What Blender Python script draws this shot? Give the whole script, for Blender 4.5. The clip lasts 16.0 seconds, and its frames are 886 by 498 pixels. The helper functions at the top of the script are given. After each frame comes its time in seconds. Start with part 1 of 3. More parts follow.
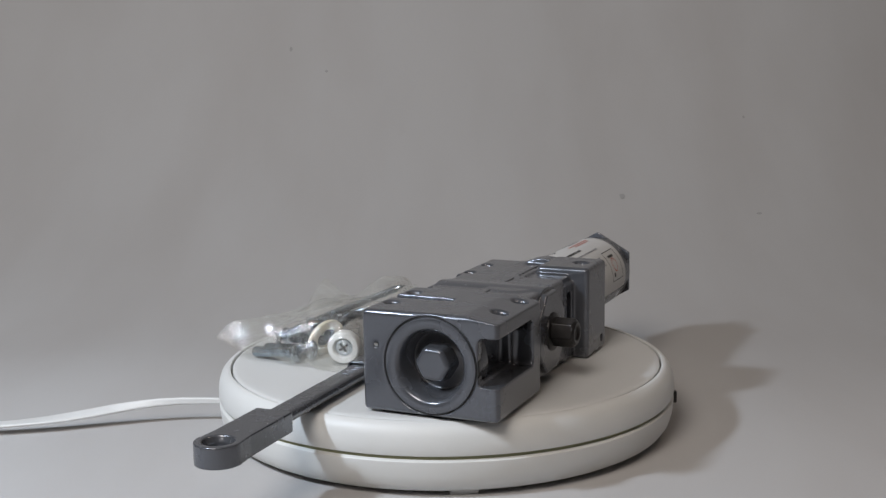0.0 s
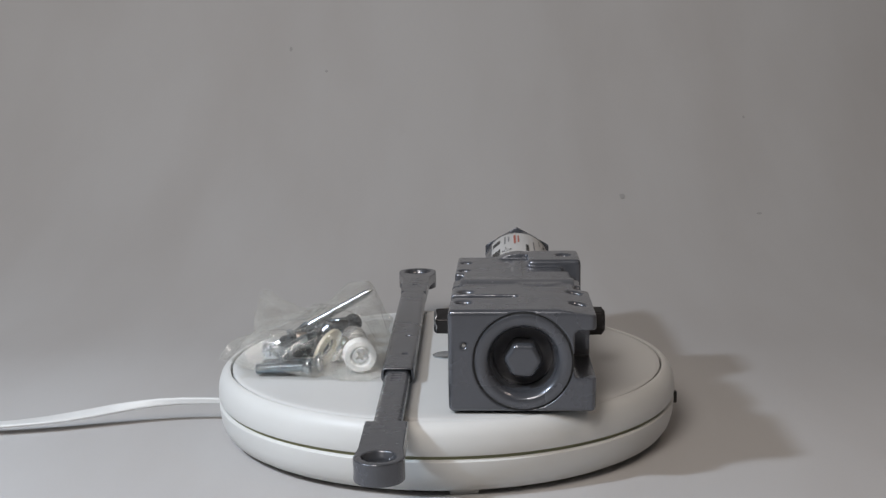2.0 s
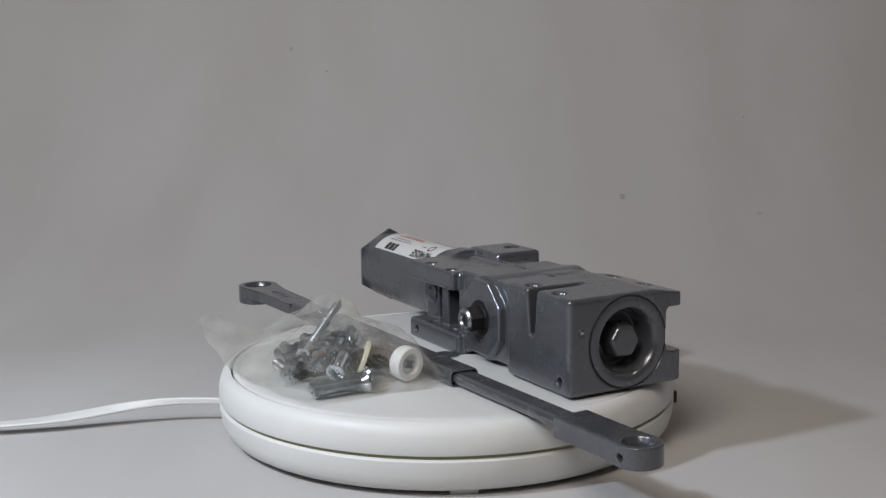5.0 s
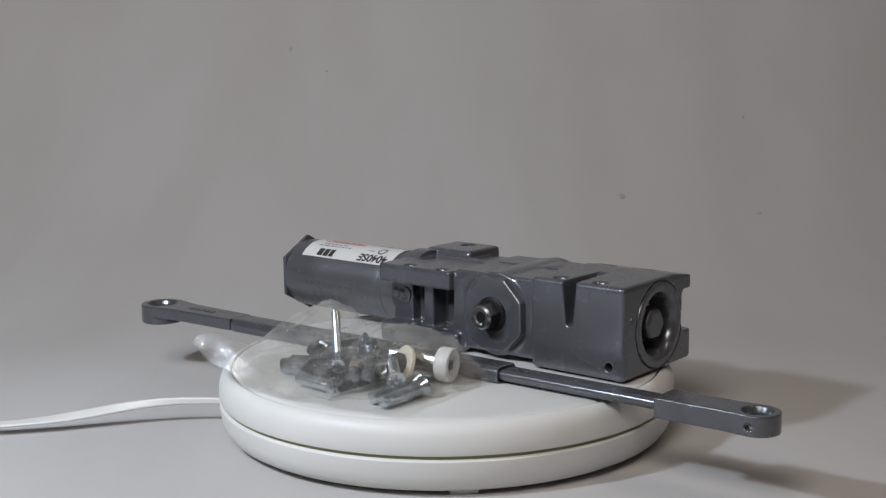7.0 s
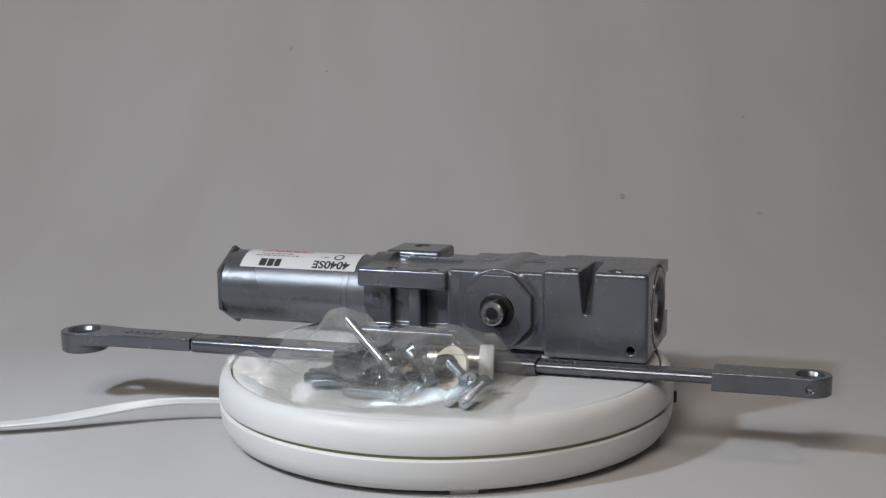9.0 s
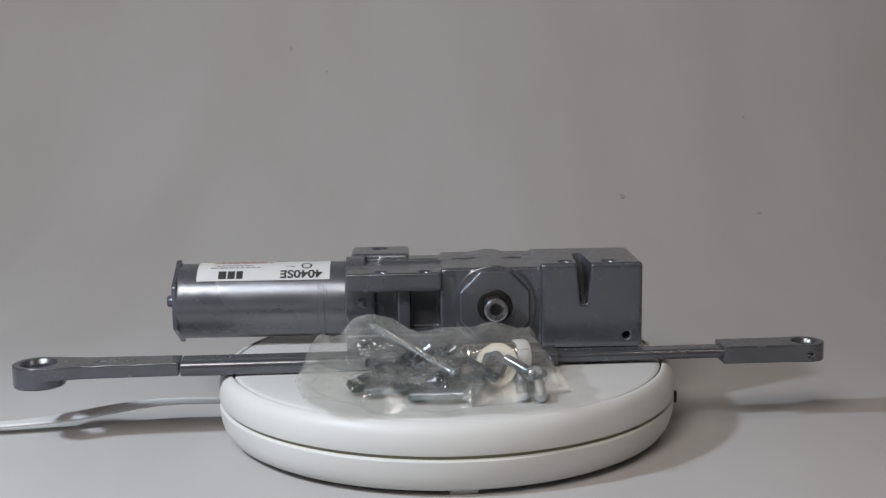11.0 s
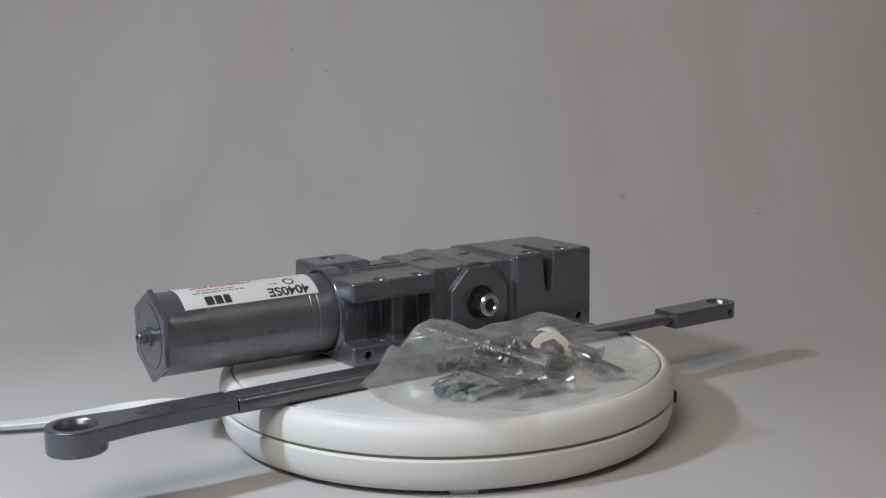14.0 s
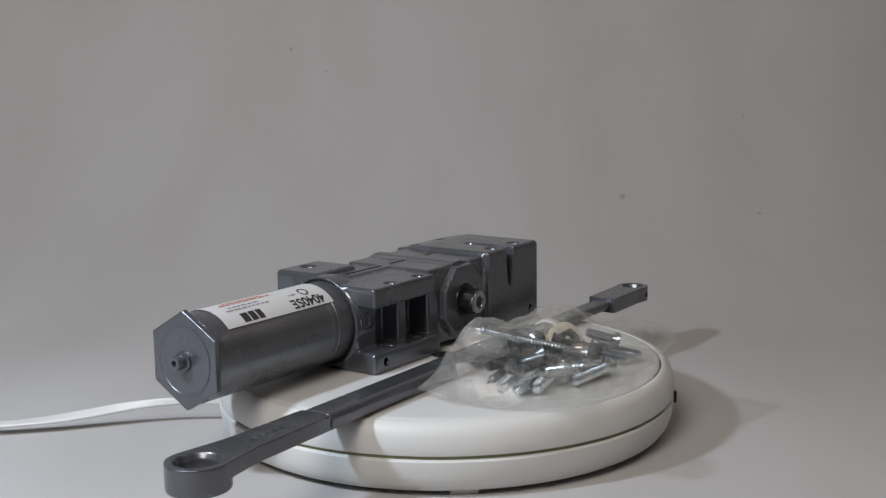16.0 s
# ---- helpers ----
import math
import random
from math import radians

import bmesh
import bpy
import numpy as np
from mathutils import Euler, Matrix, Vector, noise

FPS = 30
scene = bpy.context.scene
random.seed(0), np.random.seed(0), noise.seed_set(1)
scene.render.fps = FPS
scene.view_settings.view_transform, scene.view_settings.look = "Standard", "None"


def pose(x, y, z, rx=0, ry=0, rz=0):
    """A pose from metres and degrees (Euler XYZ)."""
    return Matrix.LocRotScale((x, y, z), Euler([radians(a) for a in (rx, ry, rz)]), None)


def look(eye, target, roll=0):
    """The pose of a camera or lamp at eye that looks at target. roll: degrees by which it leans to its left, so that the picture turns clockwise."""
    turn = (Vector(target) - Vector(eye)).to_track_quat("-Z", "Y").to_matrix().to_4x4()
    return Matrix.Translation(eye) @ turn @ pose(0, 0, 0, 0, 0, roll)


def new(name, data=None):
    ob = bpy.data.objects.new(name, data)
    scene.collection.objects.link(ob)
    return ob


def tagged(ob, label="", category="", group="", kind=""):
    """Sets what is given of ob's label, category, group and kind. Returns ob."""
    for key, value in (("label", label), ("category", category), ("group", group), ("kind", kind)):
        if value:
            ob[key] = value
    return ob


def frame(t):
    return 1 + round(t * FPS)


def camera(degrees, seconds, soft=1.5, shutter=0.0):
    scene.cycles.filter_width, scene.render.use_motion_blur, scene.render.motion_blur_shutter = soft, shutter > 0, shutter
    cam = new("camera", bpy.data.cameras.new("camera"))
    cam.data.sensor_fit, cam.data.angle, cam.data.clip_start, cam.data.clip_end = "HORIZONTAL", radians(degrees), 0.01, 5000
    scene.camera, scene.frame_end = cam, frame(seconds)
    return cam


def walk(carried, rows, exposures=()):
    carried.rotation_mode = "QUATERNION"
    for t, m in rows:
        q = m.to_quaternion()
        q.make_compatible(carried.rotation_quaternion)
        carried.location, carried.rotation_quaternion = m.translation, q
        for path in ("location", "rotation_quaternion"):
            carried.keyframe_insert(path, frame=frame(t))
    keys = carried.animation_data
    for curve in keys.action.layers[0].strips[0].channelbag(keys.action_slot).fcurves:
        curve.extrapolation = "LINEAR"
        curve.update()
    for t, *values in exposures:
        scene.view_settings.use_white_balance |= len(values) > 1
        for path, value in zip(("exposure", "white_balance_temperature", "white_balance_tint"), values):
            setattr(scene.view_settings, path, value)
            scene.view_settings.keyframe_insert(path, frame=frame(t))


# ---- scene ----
cam = camera(40.33, 16.0, soft=1.35)
EYE = (0.0, -0.7963, 0.2491)
AIM = look(EYE, (EYE[0] - 0.00123, EYE[1] + 0.98683, EYE[2] - 0.16178), -0.824)
walk(cam, [(0.0, AIM), (16.0, AIM)], exposures=[(0.0, 0.0), (16.0, 0.0)])

# ---- light: a cool lamp high on one side in front, a warmer one above the other side ----
world = bpy.data.worlds.new("world")
world.use_nodes = True
scene.world = world
world.node_tree.nodes["Background"].inputs[0].default_value = (0.9, 0.95, 1.0, 1)
world.node_tree.nodes["Background"].inputs[1].default_value = 0.05


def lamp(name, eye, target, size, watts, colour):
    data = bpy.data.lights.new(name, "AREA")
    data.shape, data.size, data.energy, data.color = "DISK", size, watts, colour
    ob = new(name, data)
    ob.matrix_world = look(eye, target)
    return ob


lamp("key_light", (-0.508, -0.381, 0.549), (0.10, 0.05, 0.0), 0.056, 4.1, (0.77, 0.885, 1.03))
lamp("fill_light", (0.315, -0.224, 0.508), (0.12, 0.02, 0.0), 0.07, 0.22, (1.0, 0.80, 0.66))
# Wide lamp added behind the viewer to brighten the sheet; no such source is known.
lamp("room_fill", (-0.54, -1.36, 1.45), (0.06, 0.75, 0.30), 0.8, 19.2, (1.0, 0.93, 0.87))


# ---- materials ----
def material(name, colour, rough=0.5, metal=0.0, vary=0.1, scale=60.0, fine=900.0, bump=0.1, depth=0.0003, spec=0.5, coat=0.0, spread=0.0):
    """Two scales of colour variation, roughness variation and a fine relief, in metres of the thing itself."""
    m = bpy.data.materials.new(name)
    m.use_nodes = True
    nt = m.node_tree
    b = nt.nodes["Principled BSDF"]
    tc = nt.nodes.new("ShaderNodeTexCoord")
    n1, n2 = nt.nodes.new("ShaderNodeTexNoise"), nt.nodes.new("ShaderNodeTexNoise")
    n1.inputs["Scale"].default_value, n2.inputs["Scale"].default_value = scale, fine
    n1.inputs["Detail"].default_value = 5
    for n in (n1, n2):
        nt.links.new(tc.outputs["Object"], n.inputs["Vector"])
    mix = nt.nodes.new("ShaderNodeMath")
    mix.operation = "MULTIPLY_ADD"
    nt.links.new(n2.outputs["Fac"], mix.inputs[0])
    mix.inputs[1].default_value = 0.4
    nt.links.new(n1.outputs["Fac"], mix.inputs[2])
    ramp = nt.nodes.new("ShaderNodeValToRGB")
    e = ramp.color_ramp.elements
    e[0].position, e[1].position = 0.45, 0.95
    e[0].color = (*[c * (1 - vary) for c in colour], 1)
    e[1].color = (*[min(1, c * (1 + vary)) for c in colour], 1)
    nt.links.new(mix.outputs[0], ramp.inputs[0])
    nt.links.new(ramp.outputs[0], b.inputs["Base Color"])
    rr = nt.nodes.new("ShaderNodeMapRange")
    rr.inputs["From Min"].default_value, rr.inputs["From Max"].default_value = 0.3, 0.7
    rr.inputs["To Min"].default_value, rr.inputs["To Max"].default_value = max(0.03, rough - 0.06), min(1, rough + 0.06)
    nt.links.new(n1.outputs["Fac"], rr.inputs["Value"])
    nt.links.new(rr.outputs[0], b.inputs["Roughness"])
    b.inputs["Metallic"].default_value = metal
    b.inputs["Specular IOR Level"].default_value = spec
    b.inputs["Coat Weight"].default_value = coat
    b.inputs["Coat Roughness"].default_value = 0.2
    if spread:
        b.inputs["Subsurface Weight"].default_value = spread
        b.inputs["Subsurface Radius"].default_value = (0.004, 0.004, 0.004)
        b.inputs["Subsurface Scale"].default_value = 1.0
    if bump:
        bp = nt.nodes.new("ShaderNodeBump")
        bp.inputs["Strength"].default_value, bp.inputs["Distance"].default_value = bump, depth
        nt.links.new(n2.outputs["Fac"], bp.inputs["Height"])
        nt.links.new(bp.outputs[0], b.inputs["Normal"])
    return m


PAINT = material("grey_paint", (0.130, 0.136, 0.153), 0.25, 0.60, 0.12, 45, 1000, 0.14, 0.00025, coat=0.35)
ARM_PAINT = material("arm_paint", (0.138, 0.143, 0.158), 0.24, 0.68, 0.12, 60, 1500, 0.16, 0.0002, coat=0.2)
TUBE_PAINT = material("tube_paint", (0.180, 0.185, 0.200), 0.29, 0.7, 0.07, 30, 1500, 0.10, 0.0002)


def ringed(m, strength):
    """Very fine turning marks across x, on top of a material's own relief."""
    nt = m.node_tree
    b = nt.nodes["Principled BSDF"]
    tc, mp, n, bp = (nt.nodes.new(k) for k in ("ShaderNodeTexCoord", "ShaderNodeMapping", "ShaderNodeTexNoise", "ShaderNodeBump"))
    mp.inputs["Scale"].default_value = (6500.0, 25.0, 25.0)
    n.inputs["Scale"].default_value, n.inputs["Detail"].default_value = 1.0, 2
    bp.inputs["Strength"].default_value, bp.inputs["Distance"].default_value = strength, 0.00025
    nt.links.new(tc.outputs["Object"], mp.inputs[0])
    nt.links.new(mp.outputs[0], n.inputs["Vector"])
    nt.links.new(n.outputs["Fac"], bp.inputs["Height"])
    if b.inputs["Normal"].links:
        nt.links.new(b.inputs["Normal"].links[0].from_socket, bp.inputs["Normal"])
    nt.links.new(bp.outputs[0], b.inputs["Normal"])


ringed(TUBE_PAINT, 0.40)
ringed(ARM_PAINT, 0.12)
BORE = material("bore_dark", (0.15, 0.15, 0.157), 0.36, 0.6, 0.2, 80, 900, 0.15, 0.0002)
BLACK_STEEL = material("black_steel", (0.035, 0.033, 0.033), 0.33, 0.7, 0.3, 90, 900, 0.1, 0.0002)
WORN = material("worn_steel", (0.38, 0.39, 0.41), 0.26, 1.0, 0.2, 120, 1200, 0.1, 0.0001)
BARE = material("bare_steel", (0.62, 0.61, 0.59), 0.25, 1.0, 0.12, 120, 1200, 0.1, 0.0001)
ZINC = material("zinc_plate", (0.56, 0.61, 0.65), 0.22, 1.0, 0.2, 150, 1200, 0.1, 0.0001)
DULL_ZINC = material("dull_zinc", (0.20, 0.225, 0.25), 0.26, 1.0, 0.3, 150, 1200, 0.1, 0.0001)
WHITE_PLASTIC = material("white_plastic", (0.64, 0.64, 0.625), 0.50, 0.0, 0.03, 25, 1800, 0.08, 0.00015, spread=0.15)
PLATTER = material("platter_plastic", (0.62, 0.62, 0.61), 0.42, 0.0, 0.03, 20, 1500, 0.06, 0.00015)
NYLON = material("nylon", (0.72, 0.72, 0.71), 0.4, 0.0, 0.04, 90, 900, 0.05)
CREAM = material("cream_plastic", (0.62, 0.57, 0.45), 0.45, 0.0, 0.06, 90, 900, 0.05)
BRASS = material("brassy", (0.46, 0.38, 0.32), 0.36, 1.0, 0.15, 90, 900, 0.05)
SEAM = material("seam_band", (0.23, 0.23, 0.13), 0.55, 0.0, 0.1, 60, 900, 0.05)
# Black of the switch; also paints the shade inside narrow gaps and holes.
RUBBER_AND_SHADE = material("black_rubber_and_shade", (0.02, 0.02, 0.02), 0.5, 0.0, 0.2, 60, 900, 0.1)
CABLE = material("cable_sleeve", (0.64, 0.64, 0.63), 0.4, 0.0, 0.04, 60, 900, 0.05)
PAPER = material("label_paper", (0.58, 0.575, 0.565), 0.45, 0.0, 0.04, 60, 900, 0.05)
INK = material("black_ink", (0.03, 0.03, 0.03), 0.5, 0.0, 0.1, 60, 900, 0.0)
GREY_INK = material("grey_ink", (0.22, 0.22, 0.23), 0.5, 0.0, 0.1, 60, 900, 0.0)
RED_INK = material("red_ink", (0.50, 0.14, 0.10), 0.5, 0.0, 0.1, 60, 900, 0.0)
STAIN = material("smudge", (0.35, 0.34, 0.335), 0.8, 0.0, 0.1, 200, 900, 0.0)
WALL = material("wall_paint", (0.30, 0.295, 0.29), 0.8, 0.0, 0.06, 3, 200, 0.1)


def cloth():
    """Off-white sheet: faint long streaks that paint in the shade of wrinkles, blotches, a few marks, a soft weave."""
    m = material("backdrop_sheet", (0.480, 0.470, 0.465), 0.78, 0.0, 0.03, 3.0, 700, 0.15, 0.0004, spec=0.25)
    nt = m.node_tree
    b = nt.nodes["Principled BSDF"]
    tc = nt.nodes.new("ShaderNodeTexCoord")
    mp = nt.nodes.new("ShaderNodeMapping")
    mp.inputs["Scale"].default_value = (6.0, 1.6, 2.2)
    n = nt.nodes.new("ShaderNodeTexNoise")
    n.inputs["Scale"].default_value, n.inputs["Detail"].default_value = 1.4, 4
    nt.links.new(tc.outputs["Object"], mp.inputs[0])
    nt.links.new(mp.outputs[0], n.inputs["Vector"])
    r = nt.nodes.new("ShaderNodeValToRGB")
    r.color_ramp.elements[0].position, r.color_ramp.elements[1].position = 0.30, 0.62
    r.color_ramp.elements[0].color, r.color_ramp.elements[1].color = (0.93, 0.915, 0.905, 1), (1, 1, 1, 1)
    nt.links.new(n.outputs["Fac"], r.inputs[0])
    mul = nt.nodes.new("ShaderNodeMixRGB")
    mul.blend_type = "MULTIPLY"
    mul.inputs[0].default_value = 1.0
    old = b.inputs["Base Color"].links[0].from_socket
    nt.links.new(old, mul.inputs[1])
    nt.links.new(r.outputs[0], mul.inputs[2])
    nt.links.new(mul.outputs[0], b.inputs["Base Color"])
    return m


CLOTH = cloth()


def film():
    """Clear crinkled plastic film: mostly clear, a milky share, a glossy skin that grows at grazing angles."""
    m = bpy.data.materials.new("clear_film")
    m.use_nodes = True
    nt = m.node_tree
    nt.nodes.remove(nt.nodes["Principled BSDF"])
    out = nt.nodes["Material Output"]
    clear, milk, gloss = nt.nodes.new("ShaderNodeBsdfTransparent"), nt.nodes.new("ShaderNodeBsdfDiffuse"), nt.nodes.new("ShaderNodeBsdfGlossy")
    back = nt.nodes.new("ShaderNodeBsdfTranslucent")
    clear.inputs[0].default_value = (0.985, 0.985, 0.975, 1)
    milk.inputs[0].default_value = back.inputs[0].default_value = (0.88, 0.88, 0.84, 1)
    gloss.inputs[0].default_value, gloss.inputs["Roughness"].default_value = (1.0, 1.0, 1.0, 1), 0.07
    tc, n = nt.nodes.new("ShaderNodeTexCoord"), nt.nodes.new("ShaderNodeTexNoise")
    n.inputs["Scale"].default_value, n.inputs["Detail"].default_value = 55, 4
    nt.links.new(tc.outputs["Object"], n.inputs["Vector"])
    rng = nt.nodes.new("ShaderNodeMapRange")
    rng.inputs["From Min"].default_value, rng.inputs["From Max"].default_value = 0.38, 0.72
    rng.inputs["To Min"].default_value, rng.inputs["To Max"].default_value = 0.05, 0.25
    nt.links.new(n.outputs["Fac"], rng.inputs["Value"])
    fr = nt.nodes.new("ShaderNodeLayerWeight")
    fr.inputs["Blend"].default_value = 0.2
    skin = nt.nodes.new("ShaderNodeMapRange")
    skin.inputs["To Min"].default_value, skin.inputs["To Max"].default_value = 0.035, 0.46
    nt.links.new(fr.outputs["Facing"], skin.inputs["Value"])
    fine = nt.nodes.new("ShaderNodeTexNoise")
    fine.inputs["Scale"].default_value, fine.inputs["Detail"].default_value = 340, 3
    nt.links.new(tc.outputs["Object"], fine.inputs["Vector"])
    bp = nt.nodes.new("ShaderNodeBump")
    bp.inputs["Strength"].default_value, bp.inputs["Distance"].default_value = 0.75, 0.0010
    nt.links.new(fine.outputs["Fac"], bp.inputs["Height"])
    nt.links.new(bp.outputs[0], gloss.inputs["Normal"])
    m0, m1, m2 = (nt.nodes.new("ShaderNodeMixShader") for _ in range(3))
    m0.inputs[0].default_value = 0.4
    nt.links.new(milk.outputs[0], m0.inputs[1])
    nt.links.new(back.outputs[0], m0.inputs[2])
    nt.links.new(rng.outputs[0], m1.inputs[0])
    nt.links.new(clear.outputs[0], m1.inputs[1])
    nt.links.new(m0.outputs[0], m1.inputs[2])
    nt.links.new(skin.outputs[0], m2.inputs[0])
    nt.links.new(m1.outputs[0], m2.inputs[1])
    nt.links.new(gloss.outputs[0], m2.inputs[2])
    nt.links.new(m2.outputs[0], out.inputs[0])
    return m


FILM = film()

# ---- helpers for meshes ----
HOLDS = {}      # thing -> the origin that its fitted coordinates are counted from
MOVERS = []     # things on the platter and their poses at the start


def thing(name, m, origin=(0, 0, 0), moves=True):
    """An Empty at its base; its parts are written in the frame m, and it stands at origin of that frame."""
    ob = new(name)
    ob.empty_display_size = 0.01
    ob.matrix_world = m @ Matrix.Translation(origin)
    HOLDS[ob] = Vector(origin)
    if moves:
        MOVERS.append((ob, ob.matrix_world.copy()))
    return ob


def part(name, bm, mat, parent, label="", bevel=0.0, angle=35, segments=2):
    if isinstance(bm, bpy.types.Mesh):
        me = bm
        me.name = name
    else:
        bmesh.ops.recalc_face_normals(bm, faces=bm.faces[:])
        me = bpy.data.meshes.new(name)
        bm.to_mesh(me)
        bm.free()
    top = parent
    while top.parent:
        top = top.parent
    shift = HOLDS.get(top)
    if shift:
        me.transform(Matrix.Translation(-shift))
    me.materials.clear()
    me.materials.append(mat)
    for p in me.polygons:
        p.use_smooth = True
    me.set_sharp_from_angle(angle=radians(angle))
    ob = new(name, me)
    ob.parent = parent
    if bevel:
        b = ob.modifiers.new("edge", "BEVEL")
        b.width, b.segments, b.limit_method, b.angle_limit, b.use_clamp_overlap = bevel, segments, "ANGLE", radians(angle), True
        b.harden_normals = True
    if label:
        tagged(ob, label)
    return ob


def box(x0, x1, y0, y1, z0, z1):
    bm = bmesh.new()
    bmesh.ops.create_cube(bm, size=1)
    bm.transform(Matrix.Translation(((x0 + x1) / 2, (y0 + y1) / 2, (z0 + z1) / 2)) @ Matrix.Diagonal((x1 - x0, y1 - y0, z1 - z0, 1)))
    return bm


def rbox(x0, x1, y0, y1, z0, z1, r=0.0025, only=""):
    """A box with rounded edges; only: the axis along which the rounded edges run."""
    bm = box(x0, x1, y0, y1, z0, z1)
    edges = [e for e in bm.edges if not only or abs((e.verts[0].co - e.verts[1].co)["xyz".index(only)]) > 1e-6]
    bmesh.ops.bevel(bm, geom=edges, offset=r, segments=4, profile=0.5, affect="EDGES")
    return bm


def lathe(profile, n=48, closed=False):
    """Turn (radius, height) pairs round z."""
    bm = bmesh.new()
    rings = []
    for r, z in profile:
        if r < 1e-7:
            rings.append([bm.verts.new((0, 0, z))])
        else:
            rings.append([bm.verts.new((r * math.cos(2 * math.pi * k / n), r * math.sin(2 * math.pi * k / n), z)) for k in range(n)])
    pairs = list(zip(rings, rings[1:]))
    if closed:
        pairs.append((rings[-1], rings[0]))
    for a, b in pairs:
        for k in range(n):
            q = [a[k % len(a)], a[(k + 1) % len(a)], b[(k + 1) % len(b)], b[k % len(b)]]
            q = list(dict.fromkeys(q))
            if len(q) > 2:
                bm.faces.new(q)
    return bm


def prism(points, z0, z1, taper=1.0):
    """A polygon in x, y drawn up from z0 to z1; the top may be drawn in."""
    bm = bmesh.new()
    cx, cy = sum(p[0] for p in points) / len(points), sum(p[1] for p in points) / len(points)
    lo = [bm.verts.new((x, y, z0)) for x, y in points]
    hi = [bm.verts.new((cx + (x - cx) * taper, cy + (y - cy) * taper, z1)) for x, y in points]
    bm.faces.new(lo[::-1])
    bm.faces.new(hi)
    for k in range(len(points)):
        j = (k + 1) % len(points)
        bm.faces.new((lo[k], lo[j], hi[j], hi[k]))
    return bm


def ngon(n, r, turn=0.0, sx=1.0, sy=1.0):
    return [(sx * r * math.cos(2 * math.pi * k / n + turn), sy * r * math.sin(2 * math.pi * k / n + turn)) for k in range(n)]


def moved(bm, m):
    bm.transform(m)
    return bm


ALONG_X = Matrix.Rotation(radians(90), 4, "Y")      # z of a lathe turned to +x
ALONG_Y = Matrix.Rotation(radians(-90), 4, "X")     # z of a lathe turned to +y


def at(x, y, z):
    return Matrix.Translation((x, y, z))


def rod(r, a, b, axis, n=32):
    """A cylinder along an axis, from a to b, through axis point 0."""
    bm = lathe([(0, a), (r, a), (r, b), (0, b)], n)
    return moved(bm, {"x": ALONG_X, "y": ALONG_Y, "z": Matrix()}[axis])


def solid(adds, cuts):
    """One mesh out of overlapping solids, with the cuts taken away."""
    obs = []
    for bm in adds + cuts:
        bmesh.ops.recalc_face_normals(bm, faces=bm.faces[:])
        me = bpy.data.meshes.new("tmp")
        bm.to_mesh(me)
        bm.free()
        obs.append(new("tmp", me))
    for k, ob in enumerate(obs[1:], 1):
        mod = obs[0].modifiers.new("b", "BOOLEAN")
        mod.object, mod.operation, mod.solver = ob, "UNION" if k < len(adds) else "DIFFERENCE", "EXACT"
    dg = bpy.context.evaluated_depsgraph_get()
    me = bpy.data.meshes.new_from_object(obs[0].evaluated_get(dg))
    for ob in obs:
        old = ob.data
        bpy.data.objects.remove(ob)
        bpy.data.meshes.remove(old)
    bm = bmesh.new()
    bm.from_mesh(me)
    bmesh.ops.remove_doubles(bm, verts=bm.verts[:], dist=0.00002)
    bmesh.ops.dissolve_limit(bm, angle_limit=radians(1), verts=bm.verts[:], edges=bm.edges[:])
    bm.to_mesh(me)
    bm.free()
    return me


def cast(me, voxel=0.0007, rounds=7):
    """Soften a hard-edged solid into a cast one: every edge rounded, every inner corner filleted."""
    ob = new("tmp", me)
    r = ob.modifiers.new("r", "REMESH")
    r.mode, r.voxel_size, r.adaptivity = "VOXEL", voxel, 0.0
    sm = ob.modifiers.new("s", "SMOOTH")
    sm.factor, sm.iterations = 0.5, rounds
    out = bpy.data.meshes.new_from_object(ob.evaluated_get(bpy.context.evaluated_depsgraph_get()))
    bpy.data.objects.remove(ob)
    bpy.data.meshes.remove(me)
    return out


# ---- the setting: one sheet that sweeps up behind, plain unseen walls and ceiling added round it for dim reflections ----
def push(x, y, z):
    """How far the sheet bulges towards the viewer."""
    lift = max(0.0, min(1.0, (y - 0.30) / 0.5))
    return lift * (0.007 * noise.noise((x * 4.0 + z, z * 1.4, 3.1)) + 0.0016 * noise.noise((x * 12 + z * 5.0, z * 4, 7.7)))


def backdrop():
    bm = bmesh.new()
    prof = [(-1.9 + 0.1 * k, 0.0) for k in range(20)] + [(0.05 * k, 0.0) for k in range(1, 5)]
    r0, y0 = 0.63, 0.2235
    prof += [(y0 + r0 * math.sin(a), r0 - r0 * math.cos(a)) for a in [radians(3 * k) for k in range(0, 31)]]
    prof += [(y0 + r0, r0 + 0.08 * k) for k in range(1, 20)]
    nx = 120
    rows = []
    for y, z in prof:
        row = []
        for i in range(nx + 1):
            x = -1.5 + 3.0 * i / nx
            w = push(x, y, z)
            row.append(bm.verts.new((x, y - w, z + 0.0002)))
        rows.append(row)
    for a, b in zip(rows, rows[1:]):
        for i in range(nx):
            bm.faces.new((a[i], a[i + 1], b[i + 1], b[i]))
    me = bpy.data.meshes.new("backdrop")
    bm.to_mesh(me)
    bm.free()
    me.materials.append(CLOTH)
    for p in me.polygons:
        p.use_smooth = True
    sheet = tagged(new("backdrop", me), "off-white seamless photo backdrop sheet with faint creases", "backdrop", kind="structure")
    stains(sheet)


